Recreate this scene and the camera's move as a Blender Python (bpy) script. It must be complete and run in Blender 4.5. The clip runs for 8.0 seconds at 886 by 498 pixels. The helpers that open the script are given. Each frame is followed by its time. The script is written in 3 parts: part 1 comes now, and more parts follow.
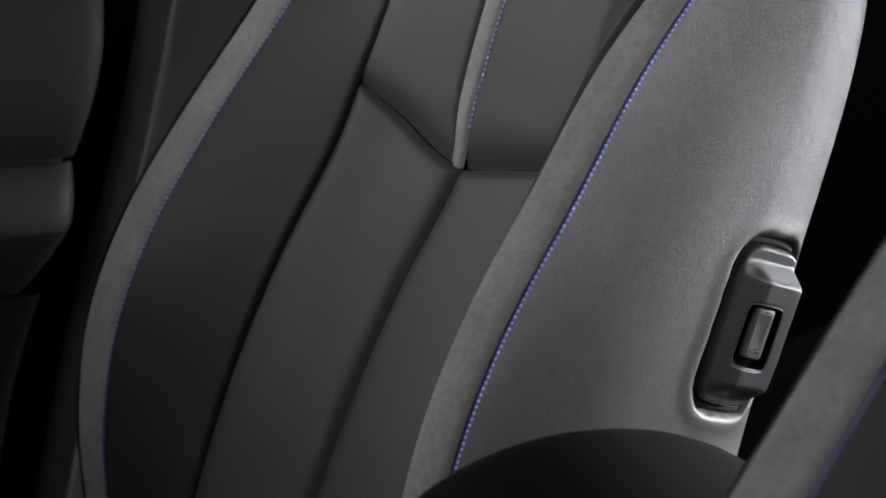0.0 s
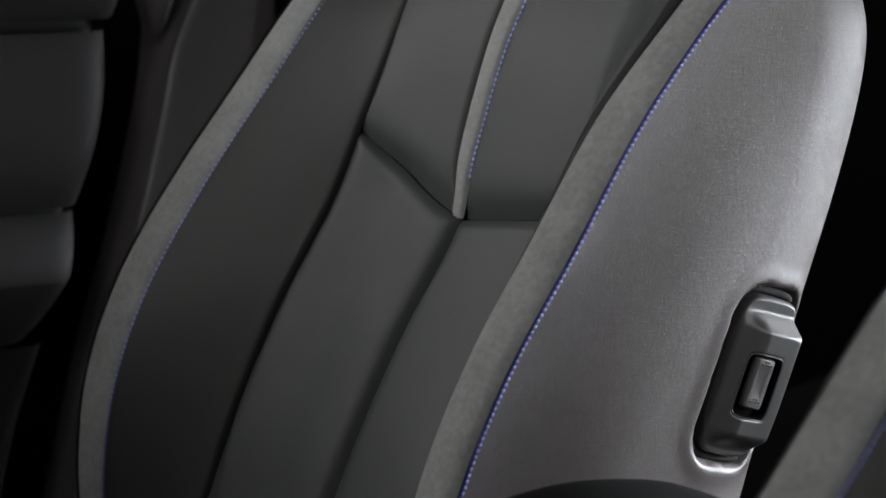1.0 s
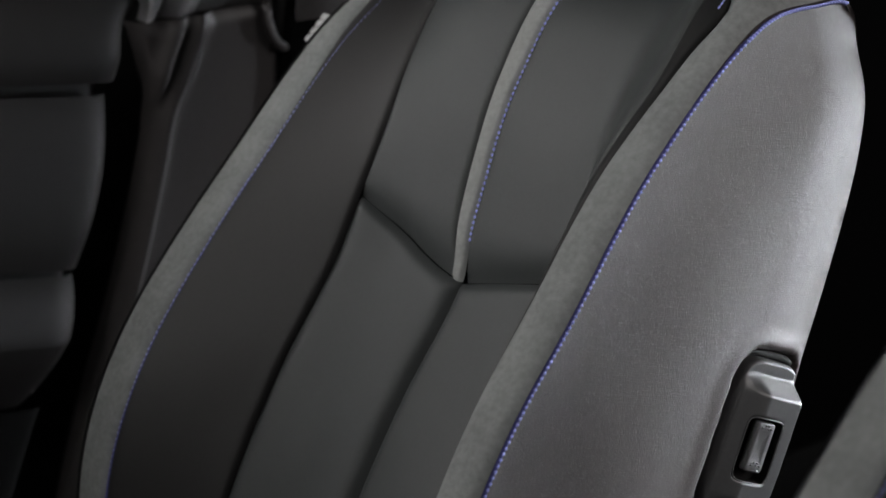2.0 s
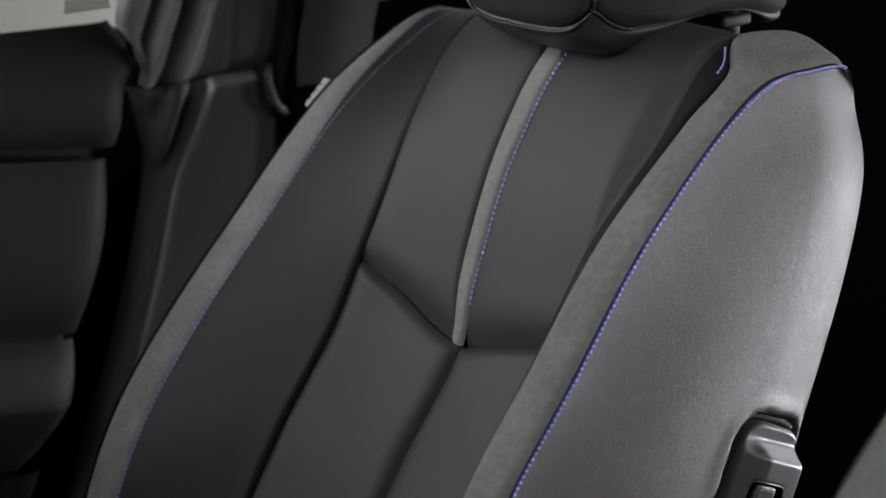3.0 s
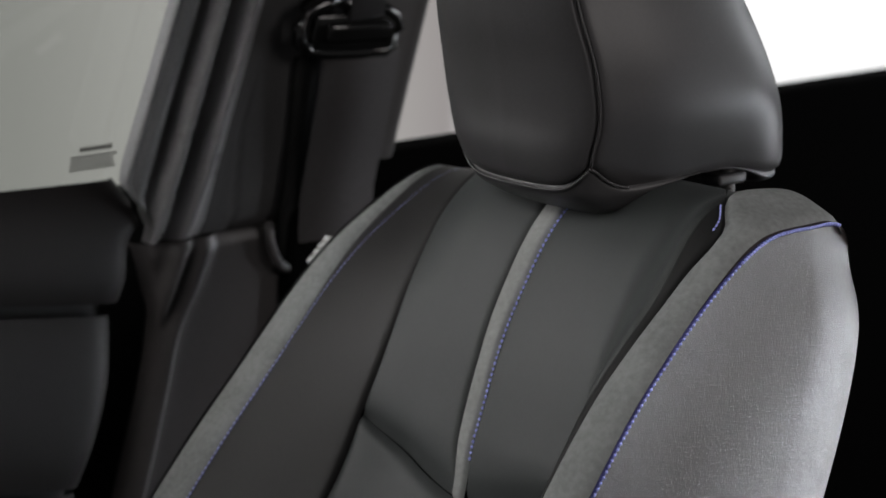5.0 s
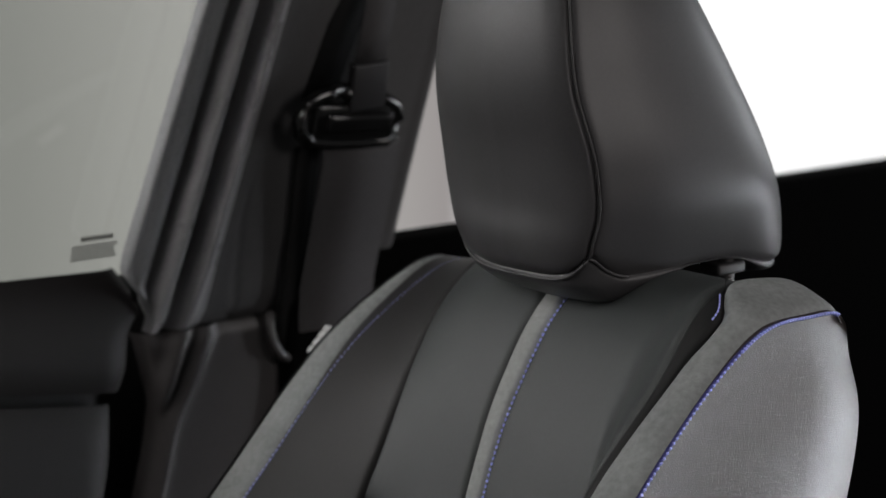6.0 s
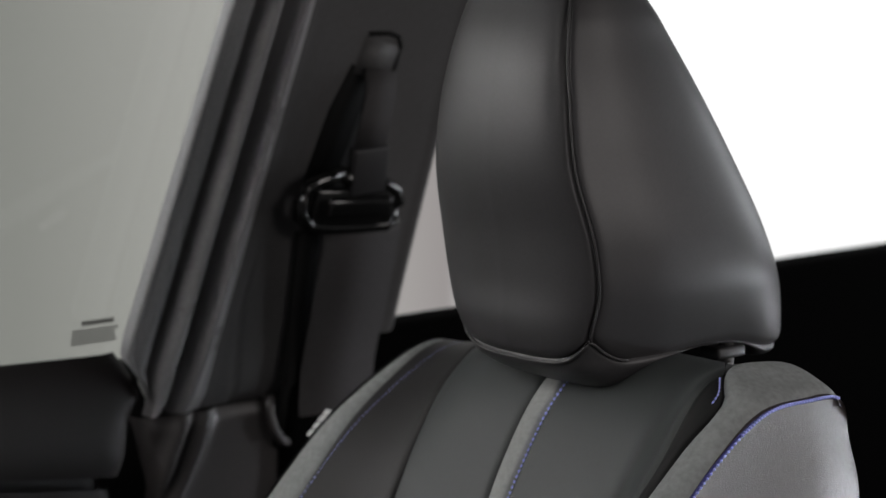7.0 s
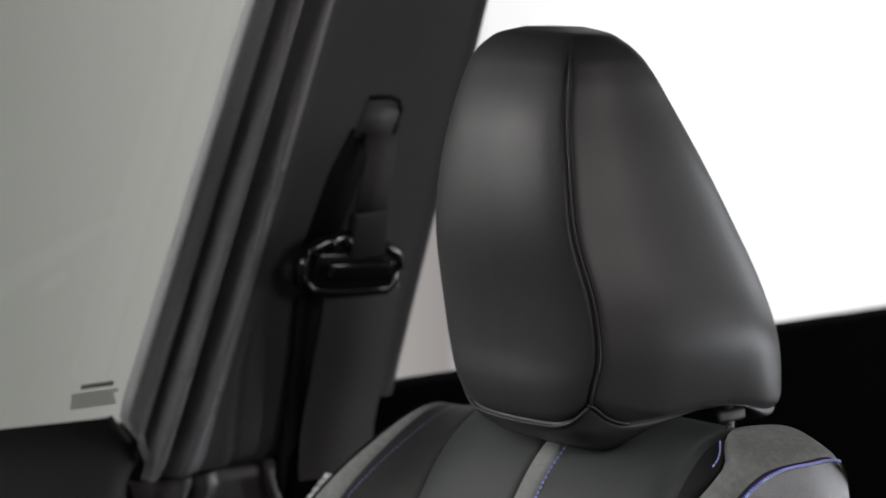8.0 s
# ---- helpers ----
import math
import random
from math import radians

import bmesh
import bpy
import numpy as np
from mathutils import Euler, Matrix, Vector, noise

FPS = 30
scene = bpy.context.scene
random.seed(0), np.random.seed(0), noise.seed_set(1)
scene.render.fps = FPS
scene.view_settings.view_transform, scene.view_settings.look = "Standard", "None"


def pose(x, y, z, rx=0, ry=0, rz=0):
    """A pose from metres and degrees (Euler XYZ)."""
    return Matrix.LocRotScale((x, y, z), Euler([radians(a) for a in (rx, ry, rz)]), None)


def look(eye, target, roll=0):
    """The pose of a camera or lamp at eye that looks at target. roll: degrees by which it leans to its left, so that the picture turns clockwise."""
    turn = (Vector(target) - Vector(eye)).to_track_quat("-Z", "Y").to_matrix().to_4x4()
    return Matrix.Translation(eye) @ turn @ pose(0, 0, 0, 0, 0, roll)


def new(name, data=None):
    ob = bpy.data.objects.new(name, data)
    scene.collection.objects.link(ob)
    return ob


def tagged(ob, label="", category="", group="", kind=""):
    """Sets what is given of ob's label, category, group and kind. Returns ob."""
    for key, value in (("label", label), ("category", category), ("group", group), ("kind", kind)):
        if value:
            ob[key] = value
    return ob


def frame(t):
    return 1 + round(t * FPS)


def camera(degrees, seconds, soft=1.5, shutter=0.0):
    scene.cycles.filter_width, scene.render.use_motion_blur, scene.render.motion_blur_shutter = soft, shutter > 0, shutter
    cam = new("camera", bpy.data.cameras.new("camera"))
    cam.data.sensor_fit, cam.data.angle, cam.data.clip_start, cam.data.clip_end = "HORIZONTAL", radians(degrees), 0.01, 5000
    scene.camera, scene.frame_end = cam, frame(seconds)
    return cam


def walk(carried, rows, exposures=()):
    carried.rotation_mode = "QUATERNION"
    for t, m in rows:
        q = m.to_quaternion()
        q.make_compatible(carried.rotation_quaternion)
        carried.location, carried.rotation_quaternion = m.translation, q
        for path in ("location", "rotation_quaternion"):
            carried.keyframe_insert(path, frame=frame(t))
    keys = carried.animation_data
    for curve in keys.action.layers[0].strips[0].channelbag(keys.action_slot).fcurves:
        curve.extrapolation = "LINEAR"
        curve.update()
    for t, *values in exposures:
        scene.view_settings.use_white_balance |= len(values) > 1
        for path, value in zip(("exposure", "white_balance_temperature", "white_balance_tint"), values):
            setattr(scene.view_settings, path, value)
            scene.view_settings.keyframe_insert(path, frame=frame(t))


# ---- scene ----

# ---- camera ----
cam = camera(22.179, 8.0, soft=1.5)
walk(cam, [
    (0, pose(1.3300, -1.1100, 1.2500, 68.305, 0, 50)),
    (0.5, pose(1.3304, -1.1104, 1.2502, 68.871, 0, 50)),
    (1, pose(1.3310, -1.1108, 1.2505, 69.568, 0, 50)),
    (1.5, pose(1.3319, -1.1116, 1.2509, 70.288, 0, 50)),
    (2, pose(1.3331, -1.1126, 1.2514, 71.182, 0, 50)),
    (2.2, pose(1.3345, -1.1138, 1.2520, 71.526, 0, 50)),
    (3.3, pose(1.3359, -1.1150, 1.2523, 73.277, 0, 50)),
    (3.5, pose(1.3376, -1.1164, 1.2529, 73.600, 0, 50)),
    (4, pose(1.3413, -1.1195, 1.2541, 74.526, 0, 50)),
    (4.5, pose(1.3444, -1.1221, 1.2548, 75.570, 0, 50)),
    (5, pose(1.3507, -1.1273, 1.2563, 76.797, 0, 50)),
    (6.5, pose(1.3555, -1.1314, 1.2558, 80.191, 0, 50)),
    (7, pose(1.3577, -1.1333, 1.2556, 81.264, 0, 50)),
    (7.5, pose(1.3581, -1.1336, 1.2550, 82.213, 0, 50)),
    (8, pose(1.3584, -1.1339, 1.2546, 82.900, 0, 50)),
])
cam.data.dof.use_dof = True
cam.data.dof.focus_distance = 1.74
cam.data.dof.aperture_fstop = 5.6

# ---- world and lights ----
world = bpy.data.worlds.new("studio")
scene.world = world
world.use_nodes = True
wn = world.node_tree.nodes
wn["Background"].inputs["Color"].default_value = (1.0, 0.98, 0.97, 1)
wn["Background"].inputs["Strength"].default_value = 0.07


def area_lamp(name, eye, target, sx, sy, watts, colour, spread=180):
    data = bpy.data.lights.new(name, "AREA")
    data.shape, data.size, data.size_y, data.energy, data.color = "RECTANGLE", sx, sy, watts, colour
    data.spread = radians(spread)
    lamp = new(name, data)
    lamp.matrix_world = look(eye, target)
    return lamp


# studio light through the open rear driver-side door, the rear window, the windscreen, the passenger window and the open driver door
area_lamp("rear_door_light", (0.80, 2.2, 0.25), (0.25, 0.2, 0.26), 0.8, 0.4, 6.5, (0.90, 0.94, 1.0), 38)
area_lamp("rear_window_light", (0.35, 2.7, 1.20), (0.25, 0.2, 0.75), 1.2, 0.5, 12, (0.92, 0.95, 1.0))
area_lamp("windscreen_light", (0.45, -1.70, 2.25), (0.05, 0.05, 1.05), 1.3, 0.5, 2.0, (1.0, 0.98, 0.97), 52)
area_lamp("passenger_window_light", (-1.75, -1.9, 1.65), (0.0, 0.1, 0.95), 1.5, 0.6, 19, (1.0, 0.98, 0.98))
area_lamp("door_opening_light", (2.5, 0.95, 1.55), (0.15, 0.08, 0.85), 1.8, 1.1, 24, (1.0, 0.94, 0.92))


# ---- materials ----
def shader(name, base, rough, metal=0.0, coat=0.0, spec=0.5):
    m = bpy.data.materials.new(name)
    m.use_nodes = True
    b = m.node_tree.nodes["Principled BSDF"]
    b.inputs["Base Color"].default_value = (*base, 1)
    b.inputs["Roughness"].default_value = rough
    b.inputs["Metallic"].default_value = metal
    b.inputs["Coat Weight"].default_value = coat
    b.inputs["Specular IOR Level"].default_value = spec
    return m, m.node_tree, b


def textured(name, base, rough, kind, scale, bump, vary=0.12, stains=9.0, spec=0.5, coat=0.0):
    """A material with a fine relief (kind: grain, weave, suede, moulded) and soft larger variation."""
    m, nt, b = shader(name, base, rough, 0.0, coat, spec)
    n, l = nt.nodes, nt.links
    co = n.new("ShaderNodeTexCoord")
    if kind == "grain":
        tex = n.new("ShaderNodeTexVoronoi")
        tex.feature = "DISTANCE_TO_EDGE"
        tex.inputs["Scale"].default_value = scale
        warp = n.new("ShaderNodeTexNoise")
        warp.inputs["Scale"].default_value = scale * 0.4
        mix = n.new("ShaderNodeMix")
        mix.data_type = "VECTOR"
        mix.inputs["Factor"].default_value = 0.006
        l.new(co.outputs["Object"], warp.inputs["Vector"])
        l.new(co.outputs["Object"], mix.inputs[4])
        l.new(warp.outputs["Color"], mix.inputs[5])
        l.new(mix.outputs[1], tex.inputs["Vector"])
        relief = tex.outputs["Distance"]
    elif kind == "weave":
        tex = n.new("ShaderNodeTexVoronoi")
        tex.inputs["Scale"].default_value = scale
        l.new(co.outputs["Object"], tex.inputs["Vector"])
        relief = tex.outputs["Distance"]
    else:
        tex = n.new("ShaderNodeTexNoise")
        tex.inputs["Scale"].default_value = scale
        tex.inputs["Detail"].default_value = 4
        l.new(co.outputs["Object"], tex.inputs["Vector"])
        relief = tex.outputs["Fac"]
    bp = n.new("ShaderNodeBump")
    bp.inputs["Strength"].default_value = bump
    bp.inputs["Distance"].default_value = 0.001
    l.new(relief, bp.inputs["Height"])
    l.new(bp.outputs["Normal"], b.inputs["Normal"])
    big = n.new("ShaderNodeTexNoise")
    big.inputs["Scale"].default_value = stains
    big.inputs["Detail"].default_value = 5
    l.new(co.outputs["Object"], big.inputs["Vector"])
    small = n.new("ShaderNodeTexNoise")
    small.inputs["Scale"].default_value = scale * 0.3
    small.inputs["Detail"].default_value = 2
    l.new(co.outputs["Object"], small.inputs["Vector"])
    add = n.new("ShaderNodeMath")
    add.operation = "ADD"
    l.new(big.outputs["Fac"], add.inputs[0])
    l.new(small.outputs["Fac"], add.inputs[1])
    span = n.new("ShaderNodeMapRange")
    span.inputs["From Min"].default_value, span.inputs["From Max"].default_value = 0.6, 1.4
    span.inputs["To Min"].default_value, span.inputs["To Max"].default_value = 1 - vary, 1 + vary
    l.new(add.outputs[0], span.inputs["Value"])
    tint = n.new("ShaderNodeVectorMath")
    tint.operation = "SCALE"
    tint.inputs[0].default_value = base
    l.new(span.outputs["Result"], tint.inputs["Scale"])
    l.new(tint.outputs["Vector"], b.inputs["Base Color"])
    rr = n.new("ShaderNodeMapRange")
    rr.inputs["To Min"].default_value, rr.inputs["To Max"].default_value = rough - 0.06, rough + 0.06
    l.new(big.outputs["Fac"], rr.inputs["Value"])
    l.new(rr.outputs["Result"], b.inputs["Roughness"])
    return m


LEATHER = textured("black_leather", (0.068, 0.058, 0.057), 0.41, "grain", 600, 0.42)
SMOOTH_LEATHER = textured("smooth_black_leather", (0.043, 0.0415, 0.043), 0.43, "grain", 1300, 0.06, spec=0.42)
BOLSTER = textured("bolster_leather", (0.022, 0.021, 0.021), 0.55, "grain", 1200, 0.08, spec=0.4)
INSERT = textured("charcoal_leather", (0.0380, 0.0420, 0.0420), 0.55, "weave", 1500, 0.15)
SUEDE = textured("grey_suede", (0.218, 0.226, 0.224), 0.9, "suede", 700, 0.4, 0.22, 30.0, 0.25)
STRIP = textured("light_suede", (0.27, 0.275, 0.27), 0.9, "suede", 700, 0.4, 0.18, 30.0, 0.25)
TRIM = textured("moulded_trim", (0.015, 0.014, 0.015), 0.52, "moulded", 900, 0.2)
DOOR_SKIN = textured("door_skin", (0.0085, 0.0070, 0.0068), 0.58, "grain", 900, 0.15, spec=0.24)
# black plastic pillar: highlights on frame and ribs are put into these two greys
LIT_FRAME_TRIM = textured("lit_frame_trim", (0.225, 0.225, 0.232), 0.36, "moulded", 900, 0.15)
LIT_RIB_TRIM = textured("lit_rib_trim", (0.29, 0.285, 0.292), 0.29, "moulded", 900, 0.12)
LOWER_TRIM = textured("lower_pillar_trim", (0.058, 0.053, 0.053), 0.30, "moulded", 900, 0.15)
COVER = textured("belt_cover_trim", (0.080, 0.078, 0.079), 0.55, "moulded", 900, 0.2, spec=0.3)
TRIM_DARK = textured("dark_trim", (0.010, 0.010, 0.010), 0.7, "moulded", 700, 0.2, spec=0.3)
SWITCH = textured("satin_plastic", (0.060, 0.061, 0.063), 0.34, "moulded", 1200, 0.08)
ROCKER = textured("rocker_plastic", (0.075, 0.076, 0.078), 0.36, "moulded", 1200, 0.1)
GLOSS = textured("gloss_black_plastic", (0.006, 0.006, 0.006), 0.13, "moulded", 300, 0.02, spec=0.8)
ARM = textured("deep_black_leather", (0.005, 0.005, 0.005), 0.75, "grain", 900, 0.15, spec=0.12)
WEBBING = textured("belt_webbing", (0.054, 0.051, 0.052), 0.70, "weave", 700, 0.4, spec=0.25)
# darker copy of the bolster leather, with the inboard flank's shade in its colour
SHADED_FLAP = textured("shaded_bolster_leather", (0.009, 0.009, 0.009), 0.6, "grain", 1200, 0.08, spec=0.3)
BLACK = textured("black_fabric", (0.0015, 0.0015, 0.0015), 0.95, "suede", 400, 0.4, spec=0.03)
RUBBER = textured("seal_rubber", (0.008, 0.008, 0.008), 0.8, "moulded", 500, 0.2, spec=0.25)
CARPET = textured("carpet", (0.004, 0.004, 0.004), 0.95, "suede", 500, 0.8, spec=0.05)
PIPING = textured("blue_piping", (0.055, 0.055, 0.24), 0.6, "suede", 2500, 0.3)
THREAD = textured("blue_thread", (0.42, 0.46, 0.96), 0.6, "suede", 3000, 0.3)
METAL = textured("dark_steel", (0.03, 0.03, 0.03), 0.4, "moulded", 900, 0.05)
PRINT = shader("printed_mark", (0.20, 0.20, 0.19), 0.7)[0]
TAG = textured("white_tag", (0.45, 0.45, 0.45), 0.7, "suede", 800, 0.3)


def glass_material(name, tint):
    m = bpy.data.materials.new(name)
    m.use_nodes = True
    b = m.node_tree.nodes["Principled BSDF"]
    b.inputs["Base Color"].default_value = (*tint, 1)
    b.inputs["Roughness"].default_value = 0.0
    b.inputs["IOR"].default_value = 1.45
    b.inputs["Transmission Weight"].default_value = 1.0
    return m


GLASS = glass_material("tinted_glass", (0.93, 0.95, 0.93))


def backdrop_material():
    m = bpy.data.materials.new("studio_wall_glow")
    m.use_nodes = True
    nt = m.node_tree
    n, l = nt.nodes, nt.links
    n.remove(n["Principled BSDF"])
    # emission stands in for the wall's lighting; the ramp varies it along y
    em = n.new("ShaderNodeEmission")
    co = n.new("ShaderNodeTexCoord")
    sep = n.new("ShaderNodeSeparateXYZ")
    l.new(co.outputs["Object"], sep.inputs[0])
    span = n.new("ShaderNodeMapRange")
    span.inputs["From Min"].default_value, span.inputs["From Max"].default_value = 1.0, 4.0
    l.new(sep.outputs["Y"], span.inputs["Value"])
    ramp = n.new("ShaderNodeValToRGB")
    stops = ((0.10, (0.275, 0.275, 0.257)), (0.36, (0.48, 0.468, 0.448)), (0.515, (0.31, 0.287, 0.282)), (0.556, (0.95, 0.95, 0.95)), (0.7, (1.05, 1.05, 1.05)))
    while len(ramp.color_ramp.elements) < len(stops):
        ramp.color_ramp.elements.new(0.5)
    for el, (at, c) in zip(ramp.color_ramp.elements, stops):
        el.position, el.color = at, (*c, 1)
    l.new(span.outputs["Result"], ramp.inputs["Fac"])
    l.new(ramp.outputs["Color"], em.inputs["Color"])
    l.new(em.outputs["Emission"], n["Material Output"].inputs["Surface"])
    return m


BACKDROP = backdrop_material()


# ---- building helpers ----
def mesh_object(name, verts, faces, material, smooth=True):
    me = bpy.data.meshes.new(name)
    me.from_pydata([tuple(map(float, v)) for v in verts], [], faces)
    me.materials.append(material)
    bm = bmesh.new()
    bm.from_mesh(me)
    bmesh.ops.recalc_face_normals(bm, faces=bm.faces)
    bm.to_mesh(me)
    bm.free()
    for p in me.polygons:
        p.use_smooth = smooth
    return new(name, me)


def part(name, geo, material, parent, label="", smooth=True, kind=""):
    ob = mesh_object(name, geo[0], geo[1], material, smooth)
    ob.parent = parent
    return tagged(ob, label, kind=kind)


def grid_faces(rows, cols, wrap=False):
    faces = []
    for i in range(rows - 1):
        for j in range(cols if wrap else cols - 1):
            k = (j + 1) % cols
            faces.append((i * cols + j, i * cols + k, (i + 1) * cols + k, (i + 1) * cols + j))
    return faces


def join(*geos):
    verts, faces = [], []
    for v, f in geos:
        o = len(verts)
        verts += list(v)
        faces += [tuple(o + i for i in q) for q in f]
    return verts, faces


def tube(points, radius, sides=8):
    pts = [Vector(p) for p in points]
    verts, n = [], len(pts)
    for i, p in enumerate(pts):
        d = (pts[min(i + 1, n - 1)] - pts[max(i - 1, 0)]).normalized()
        a = d.cross(Vector((0.31, 0.17, 0.93))).normalized()
        b = d.cross(a)
        r = radius[i] if isinstance(radius, (list, tuple)) else radius
        verts += [p + r * (math.cos(k * math.tau / sides) * a + math.sin(k * math.tau / sides) * b) for k in range(sides)]
    faces = grid_faces(n, sides, True)
    faces += [tuple(range(sides - 1, -1, -1)), tuple(range((n - 1) * sides, n * sides))]
    return verts, faces


def ribbon(points, side, width, thick):
    """A flat band with thickness along points; side: the direction of its width at each point."""
    verts, n = [], len(points)
    for i, p in enumerate(points):
        p = Vector(p)
        d = (Vector(points[min(i + 1, n - 1)]) - Vector(points[max(i - 1, 0)])).normalized()
        s = Vector(side)
        s = (s - s.dot(d) * d).normalized()
        u = d.cross(s)
        for a, b in ((-0.5, -0.5), (0.5, -0.5), (0.5, 0.5), (-0.5, 0.5)):
            verts.append(p + s * a * width + u * b * thick)
    return verts, grid_faces(n, 4, True) + [(3, 2, 1, 0), tuple(range(4 * n - 4, 4 * n))]


def rounded_box(sx, sy, sz, r, m=None, seg=3):
    bm = bmesh.new()
    bmesh.ops.create_cube(bm, size=1, matrix=Matrix.Diagonal((sx, sy, sz, 1)))
    bmesh.ops.bevel(bm, geom=bm.edges[:], offset=r, segments=seg, affect="EDGES", profile=0.5)
    bm.transform(m or Matrix())
    bm.verts.ensure_lookup_table()
    out = [v.co.copy() for v in bm.verts], [tuple(v.index for v in f.verts) for f in bm.faces]
    bm.free()
    return out


def spline(knots, values, at):
    """Smooth curve through (knot, value) pairs; values may be tuples."""
    k, v = np.asarray(knots, float), np.asarray(values, float)
    at = np.clip(np.asarray(at, float), k[0], k[-1])
    if v.ndim == 1:
        v = v[:, None]
    g = np.gradient(v, k, axis=0)
    i = np.clip(np.searchsorted(k, at) - 1, 0, len(k) - 2)
    h = (k[i + 1] - k[i])[..., None]
    s = (at - k[i])[..., None] / h
    out = (2 * s**3 - 3 * s**2 + 1) * v[i] + (s**3 - 2 * s**2 + s) * h * g[i] + (-2 * s**3 + 3 * s**2) * v[i + 1] + (s**3 - s**2) * h * g[i + 1]
    return out[..., 0] if out.shape[-1] == 1 else out


def ease(x):
    x = np.clip(x, 0, 1)
    return x * x * (3 - 2 * x)


# ---- the seat's upholstered back ----
# the back is lofted sideways between three profiles (y, z): centre, inboard edge, outboard edge
KNOT = (0.25, 0.38, 0.46, 0.54, 0.627, 0.68, 0.79, 0.85, 0.90, 0.95, 1.00, 1.10, 1.30, 1.50)
CENTRE = ((-0.205, 0.25), (-0.137, 0.38), (-0.091, 0.46), (-0.040, 0.54), (0.020, 0.627), (0.038, 0.68), (0.080, 0.79), (0.119, 0.85), (0.160, 0.880), (0.205, 0.882), (0.240, 0.85), (0.245, 0.74), (0.150, 0.46), (0.060, 0.25))
INBOARD = ((-0.215, 0.25), (-0.218, 0.38), (-0.208, 0.46), (-0.182, 0.54), (-0.131, 0.627), (-0.088, 0.68), (0.000, 0.79), (0.065, 0.849), (0.115, 0.878), (0.165, 0.882), (0.203, 0.878), (0.231, 0.78), (0.123, 0.46), (0.055, 0.25))
OUTBOARD = ((-0.190, 0.25), (-0.193, 0.38), (-0.178, 0.46), (-0.140, 0.54), (-0.070, 0.627), (-0.018, 0.68), (0.095, 0.79), (0.155, 0.827), (0.195, 0.845), (0.225, 0.845), (0.245, 0.82), (0.245, 0.72), (0.140, 0.46), (0.050, 0.25))
X_IN = 0.24
FOLD = 0.627


def back_point(x, v):
    c, r, l = spline(KNOT, CENTRE, v), spline(KNOT, INBOARD, v), spline(KNOT, OUTBOARD, v)
    wr = ease((x - 0.115) / 0.095)[..., None]
    wl = ease((-x - 0.07) / 0.17)[..., None]
    yz = c + wr * (r - c) + wl * (l - c)
    # the shoulder pads swell above the middle
    pad = 0.0165 * np.exp(-(((np.abs(x) - 0.19) / 0.035) ** 2)) * ease((v - 0.82) / 0.08) * (1 - ease((v - 1.0) / 0.10)) * (x > 0)
    return np.stack([x, yz[..., 0] - 0.3 * pad, yz[..., 1] + pad], -1)


def fold_at(x):
    return FOLD + np.where(x < 0, -0.10 * x + 1.95 * x * x, 0.23 * x)


def normals(P):
    du, dv = np.gradient(P, axis=0), np.gradient(P, axis=1)
    n = np.cross(dv, du)
    return n / np.maximum(np.linalg.norm(n, axis=-1, keepdims=True), 1e-9)


def padded(left, right, low, high, nx, nv, depth, soft, crown=0.0, depth_v=None, soft_v=None, depth_l=None):
    """A stuffed panel of the back between two lateral curves (of height) and two height curves (of the lateral place)."""
    depth_v, soft_v = depth if depth_v is None else depth_v, soft_v or soft
    p, q = np.meshgrid(np.linspace(0, 1, nx), np.linspace(0, 1, nv))
    p, q = 0.5 - 0.5 * np.cos(np.pi * p) * (0.4 + 0.6 * np.abs(2 * p - 1)), q
    vm = 0.5 * (low(np.zeros_like(p)) + high(np.zeros_like(p)))
    x = left(vm) + (right(vm) - left(vm)) * p
    for _ in range(4):
        v = low(x) + (high(x) - low(x)) * q
        x = left(v) + (right(v) - left(v)) * p
    P = back_point(x, v)
    N = normals(P)
    depth_l = depth if depth_l is None else depth_l
    width = np.linalg.norm(P[:, -1:] - P[:, :1], axis=-1)
    dv = np.linalg.norm(P[-1:] - P[:1], axis=-1) * np.minimum(q, 1 - q)
    dip = np.maximum(np.maximum(depth_l * np.exp(-((width * p / soft) ** 1.3)), depth * np.exp(-((width * (1 - p) / soft) ** 1.3))), depth_v * np.exp(-((dv / soft_v) ** 1.3)))
    off = crown * (1 - (2 * p - 1) ** 2) - dip
    P = P + N * off[..., None]
    return P.reshape(-1, 3), grid_faces(nv, nx)


def line_on_back(xs, vs, lift=0.0):
    P = back_point(xs, vs)
    e = 1e-3
    n = np.cross(back_point(xs + e, vs) - P, back_point(xs, vs + e) - P)
    n /= np.linalg.norm(n, axis=-1, keepdims=True)
    return P + n * lift


def stitches(points, pitch, length, radius, sides=5):
    """Thread pieces laid one after another along a line."""
    pts = np.asarray(points)
    s = np.concatenate([[0], np.cumsum(np.linalg.norm(np.diff(pts, axis=0), axis=1))])
    geos = []
    for a in np.arange(0.003, s[-1] - length, pitch):
        q = [[np.interp(a + f * length, s, pts[:, k]) for k in range(3)] for f in (0, 0.25, 0.5, 0.75, 1)]
        geos.append(tube(q, [0.35 * radius, radius, radius * 1.1, radius, 0.35 * radius], sides))
    return join(*geos)


def const(a):
    return lambda v: np.full_like(np.asarray(v, float), a)


def switch_frame(y, z):
    """Across and along coordinates of the switch recess in the side panel's plane."""
    y, z = y - 0.105, z - 0.545
    c, s = math.cos(radians(24)), math.sin(radians(24))
    return y * c - z * s, y * s + z * c


def from_switch(a, b, x):
    c, s = math.cos(radians(24)), math.sin(radians(24))
    return (x, 0.105 + a * c + b * s, 0.545 - a * s + b * c)


